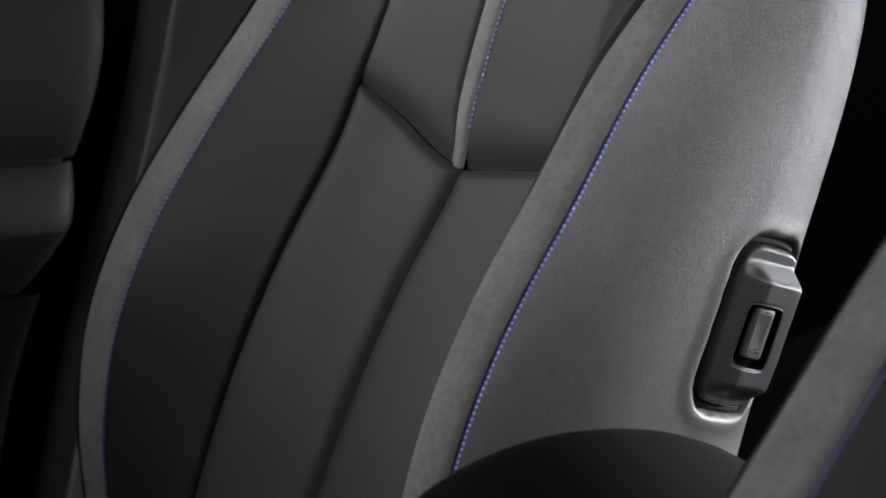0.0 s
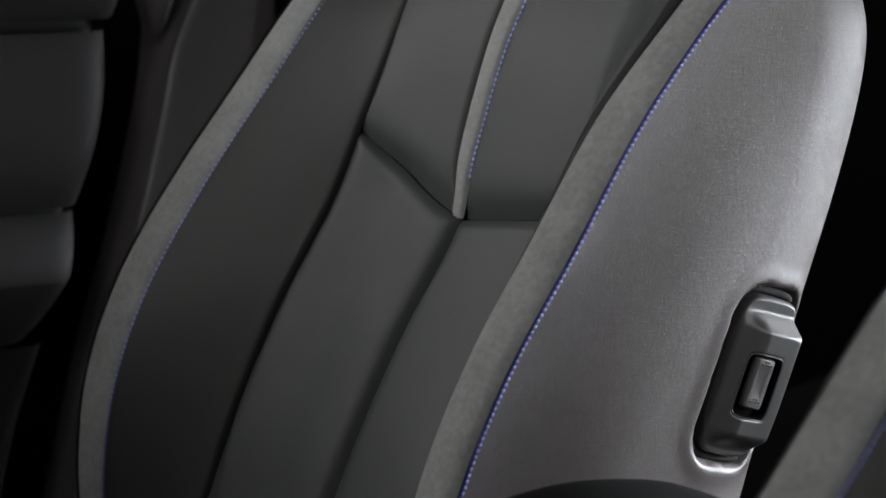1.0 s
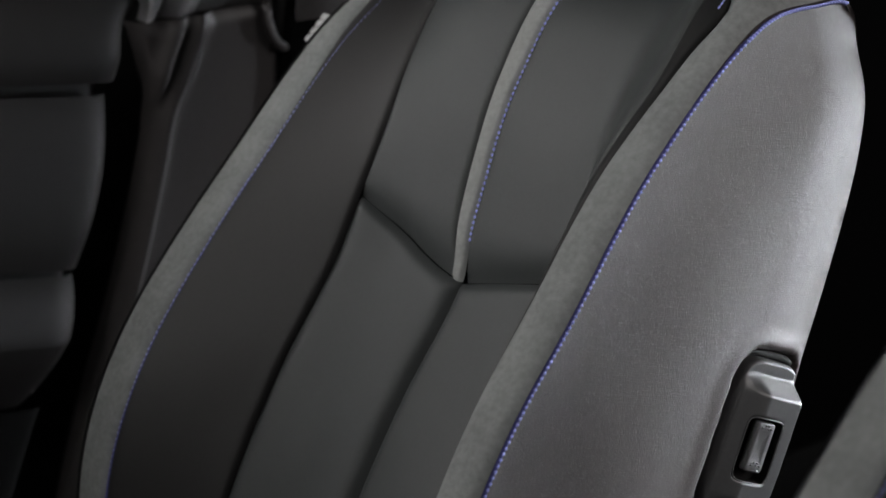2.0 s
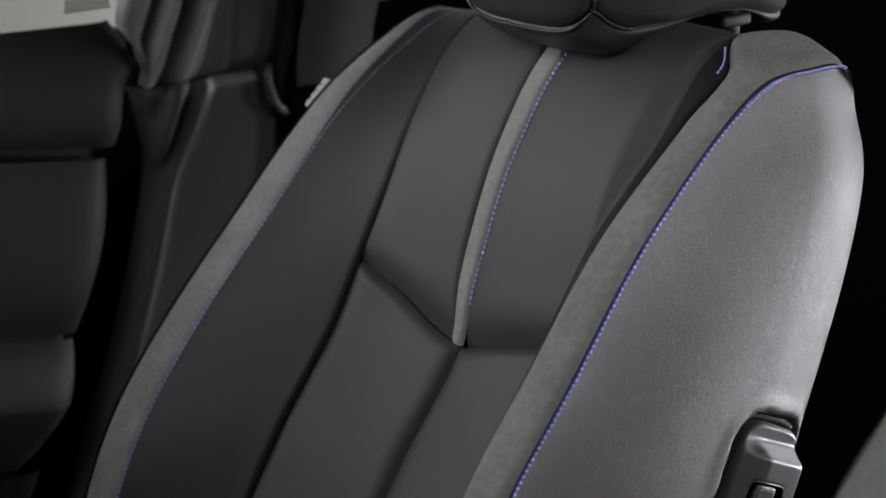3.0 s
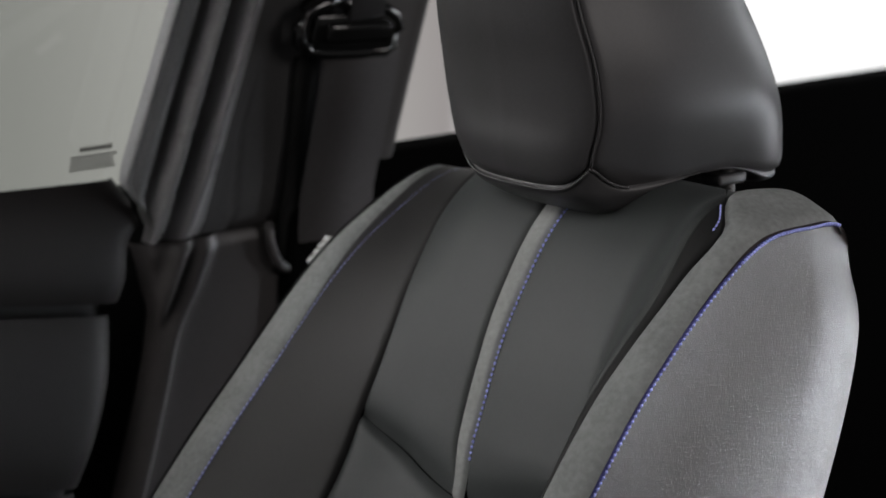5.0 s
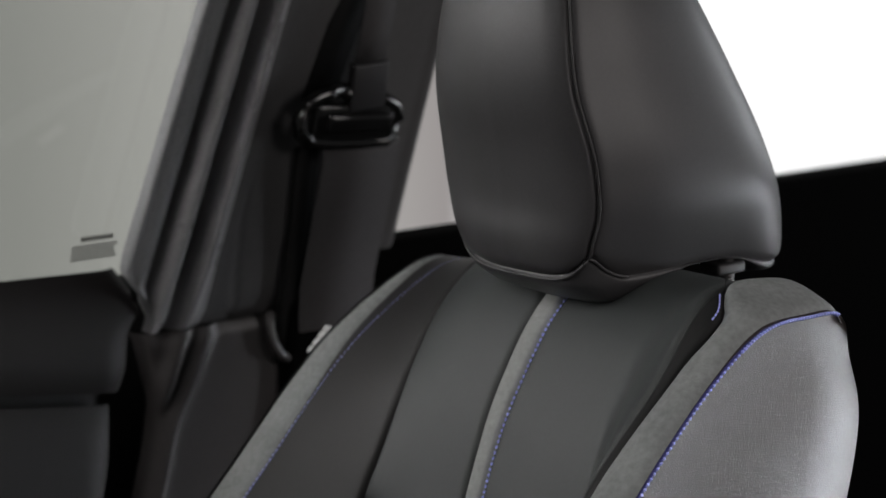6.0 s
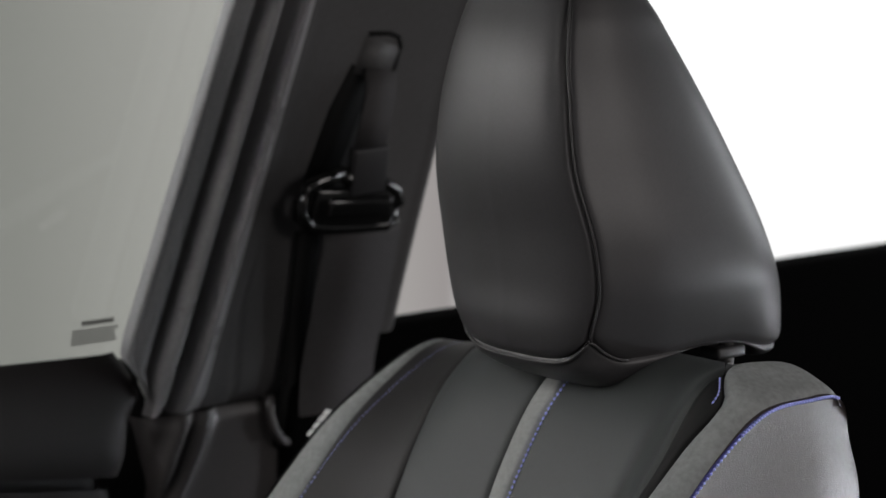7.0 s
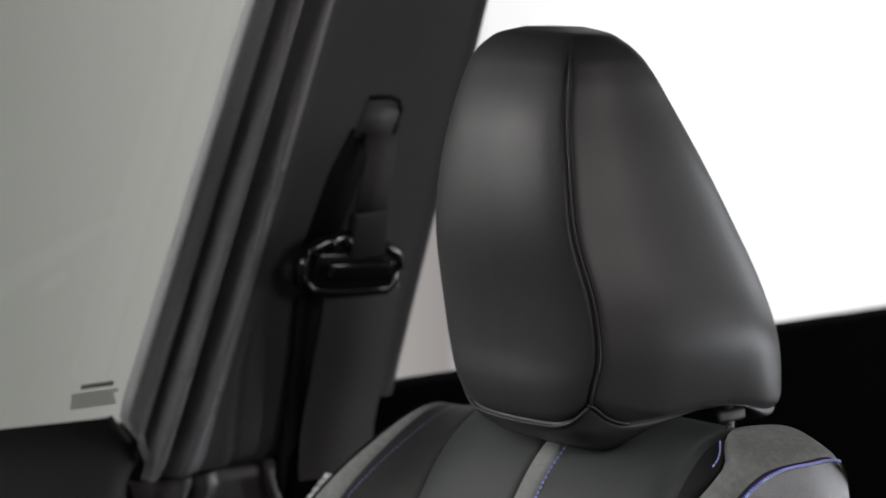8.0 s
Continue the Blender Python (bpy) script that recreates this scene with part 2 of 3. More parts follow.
def pill(a, b, ha, hb, r):
    """Signed distance to a rounded rectangle."""
    qa, qb = np.abs(a) - ha + r, np.abs(b) - hb + r
    return np.hypot(np.maximum(qa, 0), np.maximum(qb, 0)) + np.minimum(np.maximum(qa, qb), 0) - r


def build_seat_back(parent, edge):
    """The stuffed back: edge is the outboard border of its suede band."""
    seam = lambda v: spline((0.25, 0.46, 0.68, 0.74, 0.79, 0.84, 1.0), (-0.127, -0.127, -0.128, -0.129, -0.135, -0.144, -0.152), v)
    inner = lambda v: spline((0.25, 0.60, 0.70, 0.78, 0.8275, 0.875, 0.90, 0.915, 1.0), (0.150, 0.150, 0.165, 0.186, 0.1925, 0.1885, 0.1880, 0.187, 0.186), v)
    crest = lambda v: spline((0.25, 0.54, 0.79, 0.85, 0.875, 0.895, 0.908, 0.916, 1.0), (0.190, 0.196, 0.201, 0.2100, 0.2155, 0.2120, 0.198, 0.188, 0.1865), v)
    strip_l = lambda v: spline((0.60, 0.632, 0.667, 0.75, 0.80, 0.85, 1.0), (-0.005, -0.0092, -0.0165, -0.0175, -0.0168, -0.0148, -0.011), v)
    strip_r = lambda v: spline((0.60, 0.632, 0.667, 0.71, 0.758, 0.80, 0.85, 1.0), (0.006, 0.0042, -0.0004, 0.0008, 0.0028, 0.0056, 0.0085, 0.014), v)
    divide = lambda v: spline((0.25, 0.40, 0.46, 0.54, 0.62, 0.66), (0.003, -0.0008, -0.0047, -0.0060, -0.0032, -0.002), v)
    border = lambda v: spline((0.25, 0.68, 0.74, 0.80, 0.86, 1.02), (-0.230, -0.230, -0.233, -0.241, -0.247, -0.250), v)
    out_edge = lambda v: spline((0.25, 0.60, 0.75, 0.85, 1.02), (edge, edge, edge, edge + 0.006, edge + 0.02), v)
    top = const(0.985)
    bottom = const(0.25)
    low_fold, up_fold = (lambda x: fold_at(x) - 0.0002), (lambda x: fold_at(x) + 0.0002)
    part("lower_insert", padded(seam, divide, bottom, low_fold, 48, 90, 0.011, 0.0060, depth_l=0.0055, crown=0.004, depth_v=0.009, soft_v=0.004), INSERT, parent)
    part("lower_insert", padded(divide, inner, bottom, low_fold, 48, 90, 0.011, 0.0060, crown=0.004, depth_v=0.009, soft_v=0.004), INSERT, parent)
    part("upper_insert", padded(seam, strip_l, up_fold, top, 44, 110, 0.005, 0.0022, crown=0.002, depth_v=0.009, soft_v=0.011), INSERT, parent)
    part("upper_insert", padded(strip_r, inner, up_fold, top, 44, 110, 0.0045, 0.0022, crown=0.002, depth_v=0.009, soft_v=0.011), INSERT, parent)
    part("centre_strip", padded(strip_l, strip_r, up_fold, top, 15, 90, 0.0035, 0.0012, crown=0.0012), STRIP, parent, "light grey suede strip with blue stitching")
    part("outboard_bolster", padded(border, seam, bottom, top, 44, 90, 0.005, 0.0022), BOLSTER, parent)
    part("inboard_bolster", padded(inner, crest, bottom, const(0.925), 20, 120, 0.005, 0.003), SHADED_FLAP, parent)
    part("inboard_suede_band", padded(crest, const(X_IN), bottom, const(1.02), 20, 100, 0.004, 0.0035, crown=0.0025), SUEDE, parent, "grey suede band along the bolster")
    part("outboard_suede_band", padded(out_edge, border, bottom, const(1.02), 12, 90, 0.003, 0.003), SUEDE, parent, "grey suede band along the bolster")
    # side panel on the inboard face, hollowed round the switch
    k, q = np.meshgrid(np.linspace(0, 1, 280), np.linspace(0, 1, 150), indexing="ij")
    vf, vb = 0.25 + (1.018 - 0.25) * k, 1.50 - (1.50 - 1.018) * k
    F, B = spline(KNOT, INBOARD, vf), spline(KNOT, INBOARD, vb)
    yz = F + (B - F) * q[..., None]
    w = np.linalg.norm(B - F, axis=-1)
    full = ease(w / 0.14)
    away = np.clip(1 - (1 - q) * w / 0.080, 0, 1)
    x = X_IN + 0.016 * full * ease(q * w / 0.16) - 0.044 * full * (1 - np.sqrt(1 - away**2))
    yz[..., 0] += 0.025 * full * away**2
    x = x - 0.009 * np.exp(-((q * w / 0.0034) ** 2)) * ease(w / 0.05)
    a, b = switch_frame(yz[..., 0], yz[..., 1])
    d = pill(a, b, 0.0455, 0.0700, 0.027)
    x = x + 0.0012 * np.exp(-(((d - 0.009) / 0.008) ** 2)) - 0.014 * (1 - ease((d - 0.0010) / 0.0035))
    P = np.stack([x, yz[..., 0], yz[..., 1]], -1)
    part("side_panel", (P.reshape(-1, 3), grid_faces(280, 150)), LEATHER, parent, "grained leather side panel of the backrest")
    # outboard side and rear shell
    k, q = np.meshgrid(np.linspace(0, 1, 70), np.linspace(0, 1, 40), indexing="ij")
    vf, vb = 0.25 + (0.97 - 0.25) * k, 1.50 - (1.50 - 0.97) * k
    x = out_edge(vf) - 0.012 * (1 - np.abs(2 * q - 1) ** 4)
    F, B = spline(KNOT, OUTBOARD, vf), spline(KNOT, OUTBOARD, vb)
    yz = F + (B - F) * q[..., None]
    # bulged and in the darker leather, so the side's shade is in its colour
    part("shaded_outer_side", (np.stack([x, yz[..., 0], yz[..., 1]], -1).reshape(-1, 3), grid_faces(70, 40)), BOLSTER, parent)
    p, v = np.meshgrid(np.linspace(0, 1, 30), np.linspace(1.0185, 1.5, 40))
    k = np.clip((1.50 - v) / (1.50 - 1.018), 0, 1)
    w = np.linalg.norm(spline(KNOT, INBOARD, 0.25 + (1.018 - 0.25) * k) - spline(KNOT, INBOARD, v), axis=-1) * (v > 1.018)
    x = out_edge(np.minimum(v, 1.02)) * (1 - p) + (X_IN - 0.028 * ease(w / 0.14)) * p
    P = back_point(x, v)
    P[..., 1] += 0.025 * ease((x - 0.12) / 0.09) * ease(w / 0.14)
    part("rear_shell", (P.reshape(-1, 3), grid_faces(40, 30)), TRIM_DARK, parent)
    # foam under the covers, so that the seams are closed
    x, v = np.meshgrid(np.linspace(-0.245, 0.228, 60), np.linspace(0.26, 0.99, 60))
    P = back_point(x, v)
    P = P - normals(P) * 0.013
    part("foam_core", (P.reshape(-1, 3), grid_faces(60, 60)), BLACK, parent)
    # threads
    v = np.linspace(0.40, 0.998, 300)
    front = spline(KNOT, INBOARD, v)
    toward = spline(KNOT, INBOARD, 1.50 - (v - 0.25) * (1.50 - 1.018) / (1.018 - 0.25)) - front
    front = front + toward / np.maximum(np.linalg.norm(toward, axis=-1, keepdims=True), 0.02) * 0.0068
    seam_line = np.column_stack([np.full_like(v, X_IN + 0.0006), front])
    part("piping", tube(seam_line[::3] - (0.0006, 0, 0), 0.0016, 8), PIPING, parent, "dark blue piping under the stitches")
    part("blue_stitching", stitches(seam_line + (0.0009, 0, 0), 0.0046, 0.0026, 0.0010), THREAD, parent, "blue contrast stitching", kind="stuff")
    part("blue_stitching", stitches(seam_line[235:] + (0.0012, 0, 0.0006), 0.0032, 0.0028, 0.0014), THREAD, parent, "blue contrast stitching", kind="stuff")
    v = np.linspace(0.26, 0.97, 260)
    edge_line = line_on_back(np.maximum(border(v) + 0.003, -0.2265 + 0.03 * np.clip(v - 0.76, 0, 1)), v, -0.0008)
    part("piping", tube(edge_line[::3] - (0, 0, 0.0012), 0.0014, 6), PIPING, parent, "dark blue piping under the stitches")
    part("blue_stitching", stitches(edge_line + (0, -0.0004, 0.0004), 0.0052, 0.0032, 0.0006), THREAD, parent, "blue contrast stitching", kind="stuff")
    v = np.linspace(FOLD + 0.030, 0.93, 160)
    part("blue_stitching", stitches(line_on_back(strip_r(v) + 0.0030, v, -0.0004), 0.0048, 0.0034, 0.0013), THREAD, parent, "blue contrast stitching", kind="stuff")
    v = np.linspace(0.880, 0.906, 24)
    part("blue_stitching", stitches(line_on_back(crest(v) - 0.0055, v, 0.0004), 0.0040, 0.0034, 0.0008), THREAD, parent, "blue contrast stitching", kind="stuff")


def seat_cushion(parent):
    p, q = np.meshgrid(np.linspace(-1, 1, 40), np.linspace(0, 1, 40))
    x = p * 0.27
    y = -0.68 + 0.55 * q
    z = 0.30 + 0.05 * np.abs(p) ** 4 - 0.05 * q - 0.08 * np.exp(-q / 0.05) - 0.05 * np.clip(np.abs(p) - 0.9, 0, 1) / 0.1
    up = np.stack([x, y, z], -1).reshape(-1, 3)
    dn = np.stack([x * 0.94, y + 0.02, np.full_like(z, 0.10)], -1).reshape(-1, 3)
    f = grid_faces(40, 40)
    rim = [i for i in range(40)] + [40 * i + 39 for i in range(1, 40)] + [39 * 40 + i for i in range(38, -1, -1)] + [40 * i for i in range(38, 0, -1)]
    n = 1600
    sides = [(a, b, b + n, a + n) for a, b in zip(rim, rim[1:] + rim[:1])]
    part("cushion", (np.concatenate([up, dn]), f + [tuple(n + i for i in q2) for q2 in f] + sides), INSERT, parent)
    for sx in (-0.2, 0.2):
        part("seat_rail", rounded_box(0.04, 0.6, 0.095, 0.008, pose(sx, -0.38, 0.0525)), TRIM_DARK, parent)


passenger_seat = tagged(new("passenger_seat"), "dark leather front car seat with grey suede bands and blue stitching", "car seat")
build_seat_back(passenger_seat, -0.270)
seat_cushion(passenger_seat)


def rounded_plate(ha, hb, r, x0, x1, dome, place, seg=8):
    """A plate with round corners and a soft rim, in the side panel's frame."""
    ring = []
    for cx, cy, a0 in ((ha - r, hb - r, 0), (-ha + r, hb - r, 90), (-ha + r, -hb + r, 180), (ha - r, -hb + r, 270)):
        for i in range(seg + 1):
            a = radians(a0 + 90 * i / seg)
            ring.append((cx + r * math.cos(a), cy + r * math.sin(a)))
    n = len(ring)
    verts = []
    levels = ((1.0, x0), (1.0, x0 + 0.55 * (x1 - x0)), (0.975, x0 + 0.85 * (x1 - x0)), (0.92, x1), (0.6, x1 + 0.7 * dome), (0.25, x1 + dome))
    for s, x in levels:
        verts += [place(a * s, b * s, x) for a, b in ring]
    return verts, grid_faces(len(levels), n, True) + [tuple(range((len(levels) - 1) * n, len(levels) * n)), tuple(range(n - 1, -1, -1))]


def housing_height(a, b):
    """The switch housing: a raised block between two lower ends, falling away to the rear."""
    block = ease((0.054 - b) / 0.016) * ease((b + 0.060) / 0.018) * ease((a + 0.040) / 0.030)
    return 0.2535 + 0.0145 * block - 0.0022 * np.clip(-b - 0.02, 0, 1) / 0.05 - 1.7 * (np.sqrt((a - 0.0280) ** 2 + 1e-6) + a - 0.0280) / 2 - 0.012 * ease((-0.032 - a) / 0.010)


WELL = (-0.004, -0.004, 0.0185, 0.0255)


def seat_switch(parent):
    # housing as rings round the well, from its mouth out to the rounded rim
    wa, wb, ha, hb = WELL
    turns = np.linspace(0, math.tau, 161)[:-1]
    ca, sa = np.cos(turns), np.sin(turns)
    k = (np.abs(ca) ** 8 + np.abs(sa) ** 8) ** (-1 / 8)
    inner_a, inner_b = wa + ha * k * ca, wb + hb * k * sa
    k = (np.abs(ca) ** 4.2 + np.abs(sa) ** 4.2) ** (-1 / 4.2)
    outer_a, outer_b = 0.001 + 0.0385 * k * ca, 0.0650 * k * sa
    verts, rings = [], np.linspace(0, 1, 42)
    for f in rings:
        a, b = inner_a + (outer_a - inner_a) * f, inner_b + (outer_b - inner_b) * f
        x = housing_height(a, b) - 0.004 * np.clip((f - 0.93) / 0.07, 0, 1) ** 2 - 0.0012 * np.clip(1 - f / 0.05, 0, 1)
        verts += [from_switch(p, q, r) for p, q, r in zip(a, b, x)]
    verts += [from_switch(p, q, 0.232) for p, q in zip(outer_a, outer_b)]
    base = part("switch_housing", (verts, grid_faces(43, 160, True)), SWITCH, parent, "satin black switch housing")
    # the well: walls and a floor
    walls = [from_switch(p, q, housing_height(p, q) - 0.0012 if top else 0.2545) for top in (1, 0) for p, q in zip(inner_a, inner_b)]
    part("switch_well", (walls, grid_faces(2, 160, True) + [tuple(range(160, 320))]), RUBBER, base, smooth=False)
    lip = [from_switch(p, q, housing_height(p, q) - 0.0002) for p, q in zip(inner_a, inner_b)]
    part("switch_rim", tube(lip + lip[:1], 0.0007, 6), SWITCH, base)
    # dark tube added round the housing to stand for the shaded gap
    outline = [(1.08 * p - 0.001, 1.05 * q) for p, q in zip(outer_a, outer_b)]
    part("gap_shade", tube([from_switch(p, q, 0.2420 - 1.7 * max(p - 0.0275, 0)) for p, q in outline + outline[:1]], 0.0034, 8), RUBBER, base)
    shift = lambda a, b, x: from_switch(a - 0.0038, b - 0.0012, x + 0.0038)
    part("rocker", rounded_plate(0.0105, 0.0205, 0.003, 0.2548, 0.2615, -0.0006, lambda a, b, x: shift(a, b, x + 5.0 * b * b)), ROCKER, base)
    for b, n in ((0.0155, 4), (-0.0145, 4)):
        bars = [rounded_box(0.0008, 0.0026, 0.0011, 0.0003, Matrix.Translation(shift(-0.005 + 0.0036 * i, b + 0.0022 * j, 0.2621 + 5.0 * b * b)) @ pose(0, 0, 0, -24, 0, 0), 1) for i in range(n) for j in range(2) if (i + j) % 3 != 1]
        part("switch_mark", join(*bars), TRIM, base)
    part("rocker_line", rounded_box(0.0008, 0.016, 0.0009, 0.0003, Matrix.Translation(shift(0, 0.0185, 0.2628)) @ pose(0, 0, 0, -24, 0, 0), 1), SWITCH, base)
    part("rocker_line", rounded_box(0.0008, 0.016, 0.0009, 0.0003, Matrix.Translation(shift(0, -0.0185, 0.2628)) @ pose(0, 0, 0, -24, 0, 0), 1), SWITCH, base)


seat_switch(passenger_seat)
tag_bits = [rounded_box(0.010, 0.007, 0.0045, 0.0008, pose(-0.2830, 0.086 + 0.0060 * i, 0.769 + 0.0056 * i, 44, 0, 0), 1) for i in range(4)]
part("side_label", join(*tag_bits), TAG, passenger_seat, "small white printed side label")


# ---- headrest ----
HZ = (0.852, 0.862, 0.878, 0.895, 0.915, 0.945, 0.980, 1.050, 1.100, 1.145, 1.170, 1.185, 1.196, 1.203, 1.207)
H_FRONT = (0.165, 0.125, 0.090, 0.076, 0.070, 0.070, 0.066, 0.052, 0.055, 0.064, 0.073, 0.080, 0.089, 0.099, 0.112)
H_REAR = (0.230, 0.290, 0.338, 0.350, 0.344, 0.327, 0.308, 0.269, 0.237, 0.207, 0.189, 0.176, 0.163, 0.151, 0.138)
H_HALF = (0.036, 0.056, 0.068, 0.072, 0.080, 0.090, 0.092, 0.083, 0.076, 0.067, 0.062, 0.057, 0.049, 0.039, 0.024)
# around one section: share of the half width, share of the depth, extra width
RING = ((0.0, 0.0, 0.0), (0.45, 0.008, 0.0), (0.80, 0.03, 0.0), (1.0, 0.075, 0.0), (1.0, 0.16, 0.007), (1.0, 0.35, 0.014), (1.0, 0.60, 0.013), (0.97, 0.82, 0.008), (0.86, 0.95, 0.0), (0.5, 1.0, 0.0), (0.0, 1.005, 0.0))
SEAM_AT = 3


def headrest_point(k, z):
    """k from -10 to 10 runs round the section from the rear, over the front at 0."""
    f, r, h = spline(HZ, H_FRONT, z), spline(HZ, H_REAR, z), spline(HZ, H_HALF, z)
    ring = spline(range(11), RING, np.abs(k))
    x = np.sign(k) * (ring[..., 0] * h + ring[..., 2] * np.clip(h / 0.08, 0, 1))
    y = f + (r - f) * ring[..., 1]
    arch = 0.028 * ease((y - 0.13) / 0.09) * ease((0.893 - z) / 0.035) * (1 - 0.6 * ease((y - 0.27) / 0.05))
    lip = 0.014 * ease((y - 0.24) / 0.09) * ease((0.945 - z) / 0.05)
    return np.stack([x, y, z + arch - lip], -1)


def headrest_low(k):
    """Height of the seam under the front panel."""
    return 0.888 + 0.020 * (np.abs(k) / SEAM_AT) ** 4


def build_headrest():
    root = tagged(new("headrest"), "black leather headrest with stitched seams, mounted on the seat", "headrest")
    root.location = (0, 0.17, 0.85)
    down = Matrix.Translation((0, -0.17, -0.85))
    rel = lambda g: ([down @ Vector(v) for v in np.asarray(g[0])], g[1])

    def panel(k0, k1, z0, z1, nk, nz, depth, sides):
        p, q = np.meshgrid(np.linspace(0, 1, nk), np.linspace(0, 1, nz))
        k = k0 + (k1 - k0) * p
        z = z0(k) + (z1(k) - z0(k)) * (1 - (1 - q) ** 2.0)
        P = headrest_point(k, z)
        N = normals(P)
        d = np.full_like(p, 9.0)
        if "l" in sides:
            d = np.minimum(d, np.linalg.norm(P - P[:, :1], axis=-1))
        if "r" in sides:
            d = np.minimum(d, np.linalg.norm(P - P[:, -1:], axis=-1))
        if "b" in sides:
            d = np.minimum(d, np.linalg.norm(P - P[:1], axis=-1))
        if "t" in sides:
            d = np.minimum(d, np.linalg.norm(P - P[-1:], axis=-1))
        P = P - N * (depth * np.exp(-((d / 0.0026) ** 1.2)) * ease((1.206 - z) / 0.05))[..., None]
        return P.reshape(-1, 3), grid_faces(nz, nk)

    S, hi = float(SEAM_AT), const(1.207)
    part("front_panel", rel(panel(-S, S, headrest_low, hi, 90, 110, 0.0036, "rb")), SMOOTH_LEATHER, root)
    part("side_panel", rel(panel(S, 10.0, lambda k: headrest_low(np.minimum(k, S)) - 0.020 * ease((k - S) / 1.4), hi, 90, 110, 0.0036, "lb")), SMOOTH_LEATHER, root)
    part("side_panel", rel(panel(-10.0, -S, lambda k: headrest_low(np.minimum(-k, S)) - 0.020 * ease((-k - S) / 1.4), hi, 90, 110, 0.0036, "b")), SMOOTH_LEATHER, root)
    part("underside", rel(panel(-10.0, 10.0, const(0.852), lambda k: headrest_low(np.minimum(np.abs(k), S)) - 0.020 * ease((np.abs(k) - S) / 1.4), 120, 30, 0.0036, "t")), SMOOTH_LEATHER, root)
    k = np.linspace(-10, 10, 120)
    cap = headrest_point(k, np.full_like(k, 1.207))
    part("top_cap", rel((np.vstack([cap, cap.mean(0) + (0, 0, 0.0008)]), [(i, i + 1, 120) for i in range(119)])), SMOOTH_LEATHER, root)
    base = headrest_point(k, np.full_like(k, 0.852))
    part("bottom_cap", rel((np.vstack([base, base.mean(0)]), [(i + 1, i, 120) for i in range(119)])), SMOOTH_LEATHER, root)
    z = np.linspace(0.908, 1.185, 60)
    part("seam_piping", rel(tube(headrest_point(np.full_like(z, S + 0.10), z), 0.0010, 8)), SMOOTH_LEATHER, root)
    k = np.linspace(-S, S, 60)
    part("seam_piping", rel(tube(headrest_point(k, headrest_low(k) - 0.0015), 0.0012, 8)), SMOOTH_LEATHER, root)
    k = np.linspace(S, S + 1.3, 20)
    part("seam_piping", rel(tube(headrest_point(k, 0.908 - 0.020 * ease((k - S) / 1.4)), 0.0013, 8)), SMOOTH_LEATHER, root)
    for sx in (-0.07, 0.07):
        part("post", rel(tube([(sx, 0.262, 0.80), (sx, 0.260, 0.90)], 0.007, 12)), METAL, root)
        part("post_collar", rel(rounded_box(0.024, 0.034, 0.010, 0.003, pose(sx, 0.256, 0.880))), TRIM, root)
    return root


headrest = build_headrest()


# ---- car side: B-pillar, door, glass ----
def pillar_edge(z, at):
    """Fore-aft place of a line on the pillar: at 0 its front edge, at 1 its rear edge."""
    lo = 0.0022 + (z - 0.8257) * 0.177
    hi = 0.346 + (z - 0.82) * 0.062
    return lo + (hi - lo) * at


def inward(z):
    return -0.47 + 0.3 * (z - 0.83)


b_pillar = tagged(new("b_pillar"), "black moulded B-pillar trim with ribbed front edge", "pillar trim", kind="structure")
U = (0.0, 0.008, 0.03, 0.078, 0.090, 0.096, 0.118, 0.126, 0.140, 0.165, 0.188, 0.205, 0.225, 0.238, 0.253, 0.266, 0.283, 0.310, 0.345, 0.40, 0.60, 0.93, 0.985, 1.0)
OFF = (-0.012, -0.003, 0.0, 0.001, -0.003, -0.018, -0.018, -0.008, 0.005, 0.011, 0.003, -0.012, -0.016, -0.006, 0.011, 0.014, 0.008, -0.002, -0.005, -0.006, -0.006, -0.006, -0.007, -0.012)


def on_pillar(y, z, lift=0.0):
    return (inward(z) + lift, y, z)


columns = np.concatenate([np.linspace(0, 0.36, 181), np.linspace(0.36, 1, 81)[1:]])
u, z = np.meshgrid(columns, np.linspace(0.752, 1.62, 50))
low = ease((0.95 - z) / 0.15)
x = inward(z) + spline(U, OFF, u) * (0.5 + 0.5 * ease((z - 0.752) / 0.08)) - 0.003 * np.exp(-(((u - 0.375 - 0.6 * np.clip(0.862 - z, 0, 1)) / 0.006) ** 2)) * low
x = x - 0.006 * np.exp(-(z - 0.752) / 0.003)
y = np.maximum(pillar_edge(z, u), np.interp(z, (0.752, 0.777, 0.826), (0.046, 0.044, 0.0022)))
P = np.stack([x, y, z], -1)
# lighter frame and ribs, darker cover: the fall of light is in the colours
for name, a, b, mat in (("window_frame_trim", 0, 48, LIT_FRAME_TRIM), ("rib_trim", 48, 165, LIT_RIB_TRIM), ("belt_cover", 165, 260, COVER)):
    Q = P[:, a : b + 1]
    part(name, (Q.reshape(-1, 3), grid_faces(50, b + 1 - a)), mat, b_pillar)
z = np.linspace(0.756, 1.60, 40)
# dark tubes added in the rib grooves in place of their shade
for at, r in ((0.098, 0.0030), (0.114, 0.0026), (0.212, 0.0030), (0.226, 0.0024)):
    part("groove_shade", tube(np.column_stack([inward(z) + spline(U, OFF, np.full_like(z, at)) + 0.0004, pillar_edge(z, np.full_like(z, at)), z]), r, 8), RUBBER, b_pillar)
